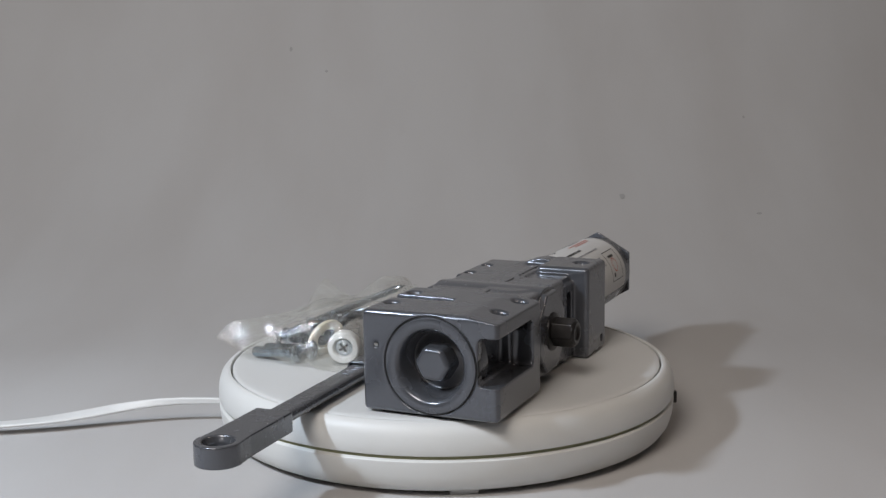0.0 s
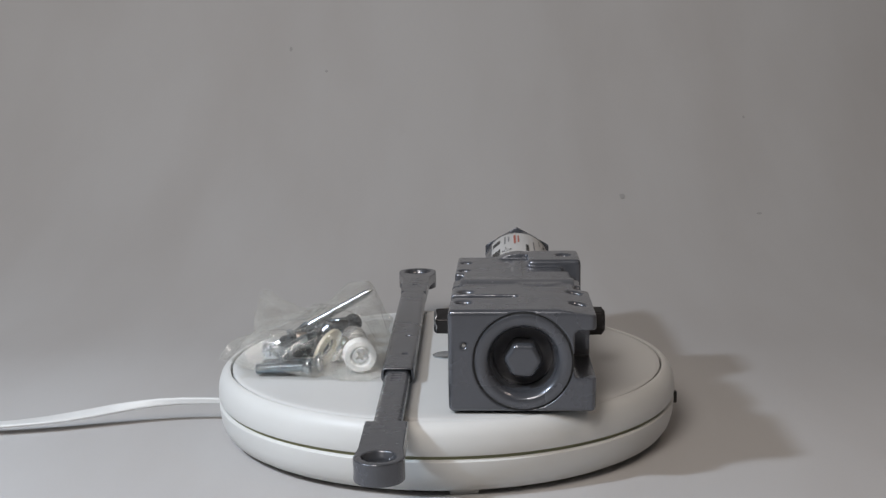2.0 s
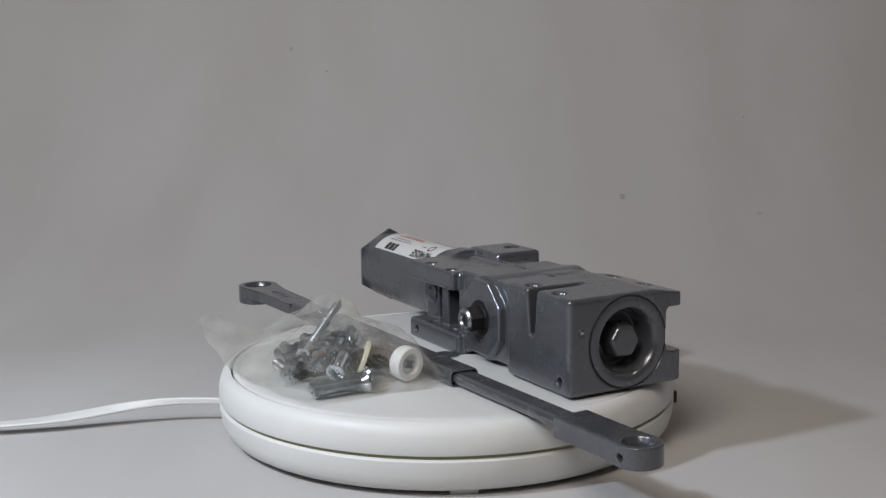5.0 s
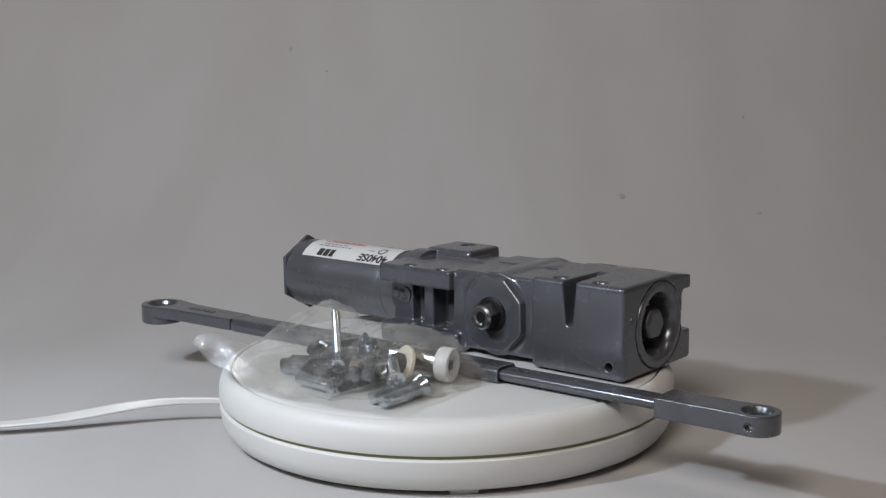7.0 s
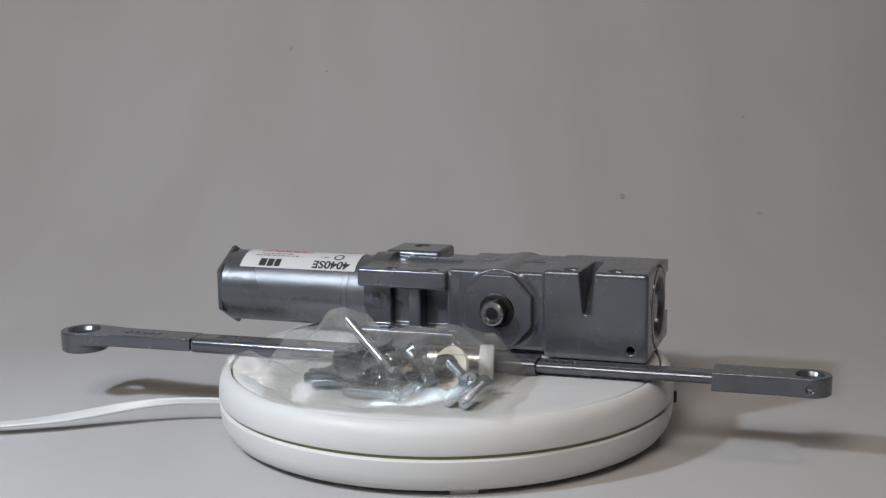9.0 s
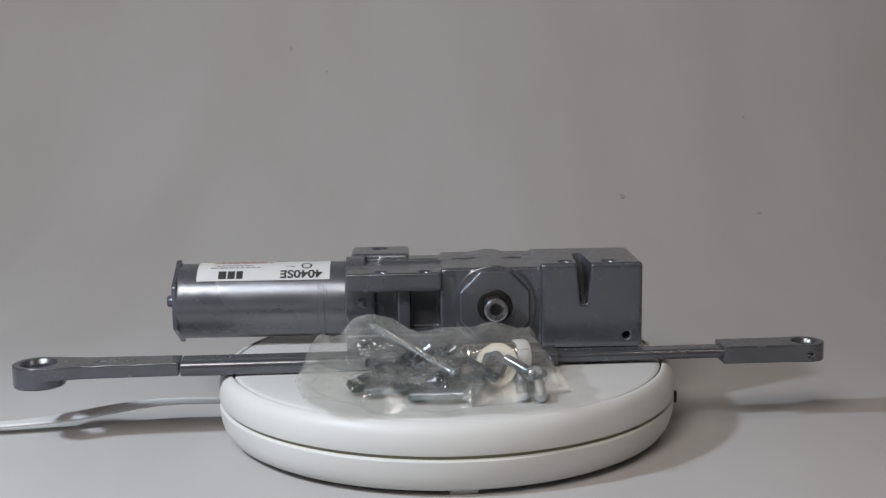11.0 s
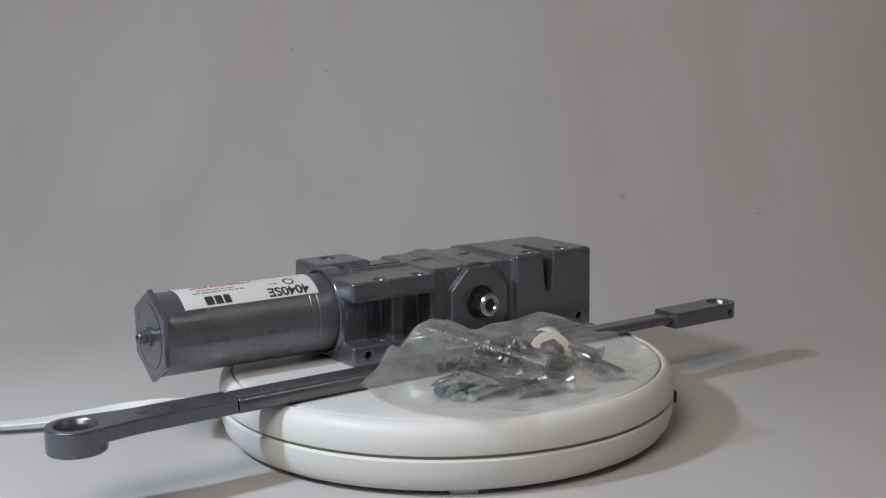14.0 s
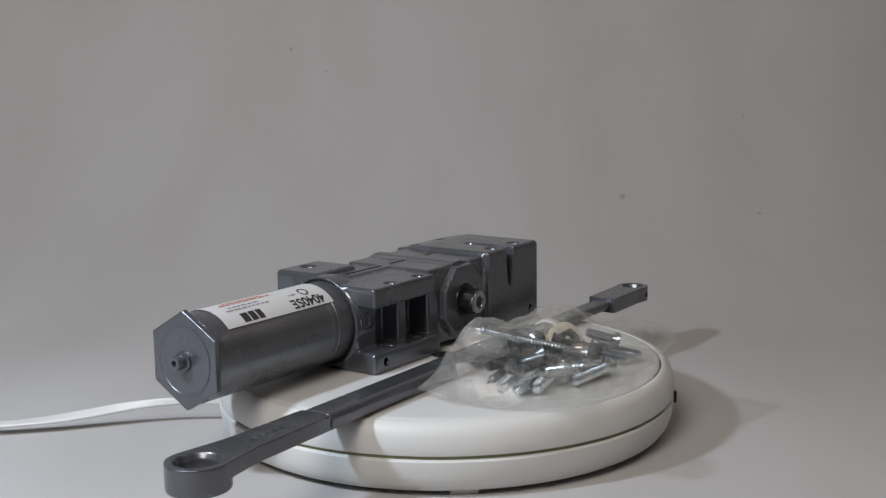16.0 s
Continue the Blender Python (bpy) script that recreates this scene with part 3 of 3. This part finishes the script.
# ---- closer arm: x along it, y across ----
ARM = pose(0, 0, LIFT, 0, 0, 67.86)
AV = 0.0290


def outline(x_end, r, x_neck, w, n=20, x_stop=0.0, w_stop=0.0):
    """A lug: a round eye at x_end that runs into a bar of half-width w ending at x_stop."""
    s = 1 if x_end > x_stop else -1
    pts = []
    for k in range(n + 1):
        a = radians(-100 + 200 * k / n)
        pts.append((x_end + s * r * math.cos(a), s * r * math.sin(a)))
    w_stop = w_stop or w
    return pts + [(x_neck, s * w), (x_stop, s * w_stop), (x_stop, -s * w_stop), (x_neck, -s * w)]


def closer_arm():
    a = thing("closer_arm", ARM, (0.0, AV, BASE))
    T1 = 0.0520
    # bar with the large eye
    big = solid([moved(prism(outline(0.2635, 0.0164, 0.2330, 0.0116, 24, 0.1735, 0.0104), 0.0432, T1), at(0, AV, 0)),
                 moved(lathe([(0, 0.0374), (0.0158, 0.0374), (0.0164, 0.0384), (0.0164, T1), (0, T1)], 48), at(0.2635, AV, 0))],
                [moved(lathe([(0, 0.03), (0.0100, 0.03), (0.0100, 0.0485), (0.0122, T1 + 0.0004), (0.0122, 0.06), (0, 0.06)], 40), at(0.2635, AV, 0))])
    eye = part("eye_bar", cast(big, 0.0005, 9), ARM_PAINT, a, "grey bar with a large eye", 0, 60)
    for k in range(5):
        x0 = 0.2020 + 0.0058 * k
        part("raised_mark", box(x0, x0 + 0.0042, AV - 0.0022, AV + 0.0022, T1 - 0.0003, T1 + 0.0004), ARM_PAINT, eye, "", 0.0003)
    # flattened tube, open towards the rod
    tube = solid([rbox(-0.0710, 0.1725, AV - 0.0104, AV + 0.0104, BASE + 0.0002, T1 + 0.0004, 0.0042, "x")],
                 [box(-0.08, -0.0300, AV - 0.0085, AV + 0.0085, BASE + 0.0016, T1 - 0.0010),
                  moved(rod(0.0018, 0.048, 0.06, "z", 20), at(-0.0350, AV - 0.003, 0)), moved(rod(0.0018, 0.048, 0.06, "z", 20), at(0.0150, AV - 0.003, 0))])
    part("tube", cast(tube, 0.0005, 8), ARM_PAINT, a, "grey flattened tube", 0, 60)
    # sliding rod with adjusting slots and the small eye
    rodm = solid([rbox(-0.1900, -0.0310, AV - 0.0081, AV + 0.0081, BASE + 0.0020, T1 - 0.0014, 0.0033, "x")],
                 [moved(box(-0.0009, 0.0009, -0.0028, 0.0028, 0.047, 0.06), at(-0.0770 - 0.0055 * k, AV, 0)) for k in range(4)])
    part("rod", cast(rodm, 0.0005, 6), ARM_PAINT, a, "grey sliding rod", 0, 60)
    small = solid([moved(prism(outline(-0.2368, 0.0127, -0.2240, 0.0114, 24, -0.1800), BASE - 0.0008, T1 + 0.0006), at(0, AV, 0))],
                  [moved(lathe([(0, 0.03), (0.0072, 0.03), (0.0072, T1 - 0.003), (0.0090, T1 + 0.0010), (0.0090, 0.06), (0, 0.06)], 40), at(-0.2368, AV, 0)),
                   moved(rod(0.0022, 0.0, 0.05, "y", 20), at(-0.2370, AV, 0.0462))])
    part("eye_end", cast(small, 0.0005, 8), ARM_PAINT, a, "grey end piece with a small eye", 0, 60)
    tagged(a, "long grey steel closer arm with an eye at both ends", "closer arm")


closer_arm()


# ---- bag of fixings, in the frame of the arm ----
def screw_mesh(kind, length, r, pitch, head_r):
    """Shank with thread rings; the tip is at 0, the head at length."""
    prof = [(0, 0)]
    z = 0.0
    point = 0.008 if kind == "wood" else 0.0015
    stop = length * (0.80 if kind == "wood" else 0.86)
    while z < stop:
        k = min(1.0, 0.15 + z / point)
        prof += [(r * 0.74 * k, z), (r * k, z + pitch * 0.45), (r * 0.74 * k, z + pitch * 0.9)]
        z += pitch
    prof += [(r * 0.8, stop + pitch), (r * 0.8, length - head_r * 0.75), (0, length - head_r * 0.75)]
    head = [(0, length - head_r * 0.8), (r * 0.8, length - head_r * 0.8), (head_r, length - 0.0006), (head_r, length), (head_r * 0.8, length + 0.0003), (0, length + 0.0003)]
    return prof, head


def screw(name, tip, head_at, r, head_r, mat, label):
    tip, head_at = Vector(tip), Vector(head_at)
    d = head_at - tip
    m = Matrix.Translation(tip) @ d.to_track_quat("Z", "Y").to_matrix().to_4x4()
    prof, head = screw_mesh("wood" if name == "wood_screw" else "machine", d.length, r, 0.0023 if name == "wood_screw" else 0.0011, head_r)
    t = thing(name, ARM @ m)
    part("shank", lathe(prof, 14), mat, t)
    h = part("head", lathe(head, 20), mat, t)
    # Crossed darker bars on the head paint the shade of its recess.
    for k in range(2):
        part("recess", moved(box(-head_r * 0.6, head_r * 0.6, -0.0006, 0.0006, d.length - 0.001, d.length + 0.0005), Matrix.Rotation(radians(90 * k), 4, "Z")), DULL_ZINC, h)
    tagged(t, label, "screw", "screws in the bag")
    return t


def facing(name, centre, toward):
    """A small round thing in the bag: its axis looks toward the given way."""
    turn = Vector(toward).to_track_quat("Z", "Y").to_matrix().to_4x4()
    return thing(name, ARM @ Matrix.Translation(centre) @ turn)


def fixings():
    Z = BASE
    # sleeve with a white nylon bush in its end and a screw head inside
    t = facing("spacer_sleeve", (-0.0440, 0.0545, Z + 0.0123), (-1.0, -0.22, -0.04))
    part("sleeve", lathe([(0.0068, -0.037), (0.0092, -0.037), (0.0096, -0.0365), (0.0096, -0.004), (0.0068, -0.004)], 40, True), BARE, t, "bright metal tube")
    part("bush", lathe([(0.0062, -0.0045), (0.0104, -0.0045), (0.0108, -0.003), (0.0108, 0.0030), (0.0100, 0.0042), (0.0070, 0.0042), (0.0062, 0.003)], 40, True), NYLON, t, "white nylon bush")
    h = part("screw_head", lathe([(0, -0.002), (0.0061, -0.002), (0.0061, 0.0008), (0.0050, 0.0022), (0.0, 0.0027)], 32), ZINC, t, "zinc cross-recess screw head")
    # No hollow is cut: black bars give the cross recess its shade.
    for k in range(2):
        part("recess", moved(box(-0.0034, 0.0034, -0.0008, 0.0008, 0.0015, 0.0030), Matrix.Rotation(radians(35 + 90 * k), 4, "Z")), BLACK_STEEL, h)
    tagged(t, "metal spacer sleeve with a white nylon bush in a clear bag", "spacer")
    # cream washer standing on edge with a hexagonal nut before it
    t = facing("washer", (-0.0270, 0.0770, Z + 0.0128), (0.42, 0.82, 0.38))
    part("ring", lathe([(0.0074, -0.0014), (0.0132, -0.0014), (0.0138, -0.001), (0.0138, 0.001), (0.0132, 0.0014), (0.0074, 0.0014)], 40, True), CREAM, t)
    tagged(t, "cream plastic washer standing in a clear bag", "washer")
    t = facing("hex_nut", (-0.0250, 0.0800, Z + 0.0143), (0.42, 0.82, 0.38))
    part("nut", solid([prism(ngon(6, 0.0085, 0.3), -0.0022, 0.0032)], [rod(0.0042, -0.01, 0.01, "z", 24)]), BLACK_STEEL, t, "", 0.0005)
    tagged(t, "dark steel hexagonal nut in a clear bag", "nut")
    M, D = ZINC, DULL_ZINC
    screw("wood_screw", (0.0520, 0.0525, Z + 0.0360), (0.0, 0.1050, Z + 0.0150), 0.0029, 0.0048, M, "long bright wood screw with a coarse thread in a bag")
    screw("wood_screw", (0.062, 0.070, Z + 0.0050), (0.006, 0.066, Z + 0.0110), 0.0026, 0.0046, D, "long dull wood screw with a coarse thread in a bag")
    short, dull = "bright zinc machine screw with a countersunk head in a bag", "dull zinc machine screw with a countersunk head in a bag"
    for tip, head_at, r, head_r, bright in (
            ((-0.0375, 0.1190, 0.0046), (-0.0410, 0.0800, 0.0070), 0.0038, 0.0066, True), ((-0.0480, 0.1220, 0.0046), (-0.0510, 0.0860, 0.0070), 0.0036, 0.0062, True),
            ((0.0640, 0.0925, 0.0050), (0.0200, 0.0850, 0.0080), 0.0038, 0.0066, False), ((0.0560, 0.1000, 0.0046), (0.0120, 0.0920, 0.0068), 0.0038, 0.0066, True),
            ((0.0445, 0.0990, 0.0120), (0.0060, 0.1090, 0.0075), 0.0036, 0.0064, False), ((0.0300, 0.1110, 0.0046), (-0.0080, 0.1180, 0.0066), 0.0036, 0.0060, True),
            ((0.0500, 0.0800, 0.0120), (0.0140, 0.0640, 0.0200), 0.0038, 0.0066, False), ((-0.0060, 0.1170, 0.0046), (-0.0150, 0.0790, 0.0072), 0.0034, 0.0060, False),
            ((-0.0300, 0.0900, 0.0210), (-0.0460, 0.1050, 0.0140), 0.0032, 0.0056, True), ((0.0240, 0.0960, 0.0160), (0.0000, 0.0700, 0.0200), 0.0034, 0.0060, False),
            ((-0.0160, 0.1080, 0.0110), (0.0100, 0.0800, 0.0160), 0.0037, 0.0064, False), ((0.0460, 0.0840, 0.0150), (0.0040, 0.0920, 0.0150), 0.0036, 0.0060, False),
            ((0.0540, 0.0640, 0.0130), (0.0220, 0.0860, 0.0170), 0.0036, 0.0060, False), ((-0.0240, 0.1060, 0.0120), (-0.0040, 0.0800, 0.0190), 0.0036, 0.0060, False),
            ((0.0200, 0.0780, 0.0046), (-0.0180, 0.0720, 0.0066), 0.0036, 0.0060, False), ((0.0660, 0.0820, 0.0046), (0.0280, 0.0740, 0.0066), 0.0036, 0.0060, False)):
        screw("machine_screw", (*tip[:2], Z + tip[2]), (*head_at[:2], Z + head_at[2]), r, head_r, M if bright else D, short if bright else dull)
    t = facing("brass_insert", (-0.0060, 0.0930, Z + 0.0150), (-0.2, 0.9, 0.1))
    part("insert", lathe([(0, 0), (0.0030, 0), (0.0034, 0.0006), (0.0034, 0.007), (0.0030, 0.0076), (0, 0.0076)], 24), BRASS, t)
    tagged(t, "small brass-coloured threaded insert in a clear bag", "insert")


HEAP = ((0.0530, 0.0530, 0.0390), (0.0400, 0.0650, 0.0340), (0.0150, 0.0840, 0.0250), (-0.0250, 0.0740, 0.0310), (-0.0440, 0.0545, 0.0250), (-0.0120, 0.0600, 0.0260), (0.0200, 0.0500, 0.0240),
        (-0.0440, 0.1000, 0.0170), (0.0, 0.1080, 0.0180), (0.0400, 0.1040, 0.0140), (0.0780, 0.0620, 0.0220), (0.0700, 0.1060, 0.0090), (0.0950, 0.0520, 0.0090), (-0.0400, 0.1300, 0.0130), (0.0200, 0.1280, 0.0080), (-0.0620, 0.0620, 0.0160))


def bag_height(u, v):
    """Height of the film above the platter, stretched over the heap."""
    w = h = 0.0
    for a, b, z in HEAP:
        k = 1.0 / (((u - a) ** 2 + (v - b) ** 2) ** 1.6 + 1e-7)
        w, h = w + k, h + k * z
    return h / w


def plastic_bag():
    b = thing("plastic_bag", ARM, (0.03, 0.088, BASE))
    nu, nv = 124, 70
    corners = [Vector(c) for c in ((0.094, 0.043), (-0.064, 0.037), (-0.066, 0.140), (0.092, 0.142))]

    crumple = random.Random(11)

    def crease(x, y, f, seed):
        return 1 - 2.2 * abs(noise.noise((x * f, y * f, seed)))

    def spot(i, j, low):
        s, t = i / nu, j / nv
        p = corners[0].lerp(corners[1], s).lerp(corners[3].lerp(corners[2], s), t)
        edge = min(min(s, 1 - s) * 0.18, min(t, 1 - t) * 0.095)
        p.x += 0.007 * noise.noise((p.x * 22, p.y * 22, 1.0))
        p.y += 0.006 * noise.noise((p.x * 26, p.y * 26, 9.0))
        k = min(1.0, edge / 0.016)
        k = k * (2 - k)
        a1, a2 = p.x * 0.83 + p.y * 0.56, p.y * 0.83 - p.x * 0.56
        b1, b2 = p.x * 0.64 - p.y * 0.77, p.y * 0.64 + p.x * 0.77
        c1, c2 = crease(a1 * 0.40, a2 * 1.1, 30, 2.0), crease(b1 * 0.35, b2 * 1.2, 52, 6.0)
        c3 = crease(a2 * 0.5 + b1 * 0.3, a1 * 0.9, 88, 4.0)
        far = max(0.0, 1 - math.hypot(p.x + 0.066, p.y - 0.140) / 0.075)
        curl = 0.009 * far ** 1.2 + 0.004 * max(0.0, 1 - math.hypot(p.x - 0.094, p.y - 0.043) / 0.03) + 0.014 * max(0.0, 1 - math.hypot(p.x - 0.092, p.y - 0.142) / 0.045) ** 1.2
        wave = (1 - k) * 0.003 * max(0.0, c2)
        if low:
            z = 0.0005 + 0.0009 * k
        else:
            z = 0.0012 + k * (0.001 + bag_height(p.x, p.y) + 0.0042 * c1 + 0.0019 * c2 + 0.0011 * c3 + 0.0003 * crumple.uniform(-1, 1))
        rim = max(0.0, (math.hypot(p.x, p.y) - 0.135) * 0.2)
        return (p.x, p.y, BASE + z + curl + wave + rim)

    for low in (False, True):
        bm = bmesh.new()
        grid = [[bm.verts.new(spot(i, j, low)) for j in range(nv + 1)] for i in range(nu + 1)]
        for i in range(nu):
            for j in range(nv):
                q = (grid[i][j], grid[i + 1][j], grid[i + 1][j + 1], grid[i][j + 1])
                turn = crumple.random() < 0.5
                bm.faces.new((q[0], q[1], q[2]) if turn else (q[0], q[1], q[3]))
                bm.faces.new((q[0], q[2], q[3]) if turn else (q[1], q[2], q[3]))
        part("film_underside" if low else "film", bm, FILM, b, "", 0, 24)
    tagged(b, "crumpled clear plastic bag full of screws and fixings", "plastic bag")


fixings()
plastic_bag()


def spin(t):
    """Turn of the platter in degrees: nearly even."""
    knots = ((0.0, 0.0), (2.0, 21.12), (4.0, 42.24), (6.5, 68.40), (9.0, 94.60), (10.25, 107.55), (11.5, 120.66), (12.5, 131.35), (14.0, 147.55), (15.0, 158.15), (16.0, 168.70))
    return float(np.interp(t, [k[0] for k in knots], [k[1] for k in knots]))


def motions():
    for ob, m in MOVERS:
        walk(ob, [(0.5 * k, pose(0, 0, 0, 0, 0, spin(0.5 * k)) @ m) for k in range(33)])


motions()
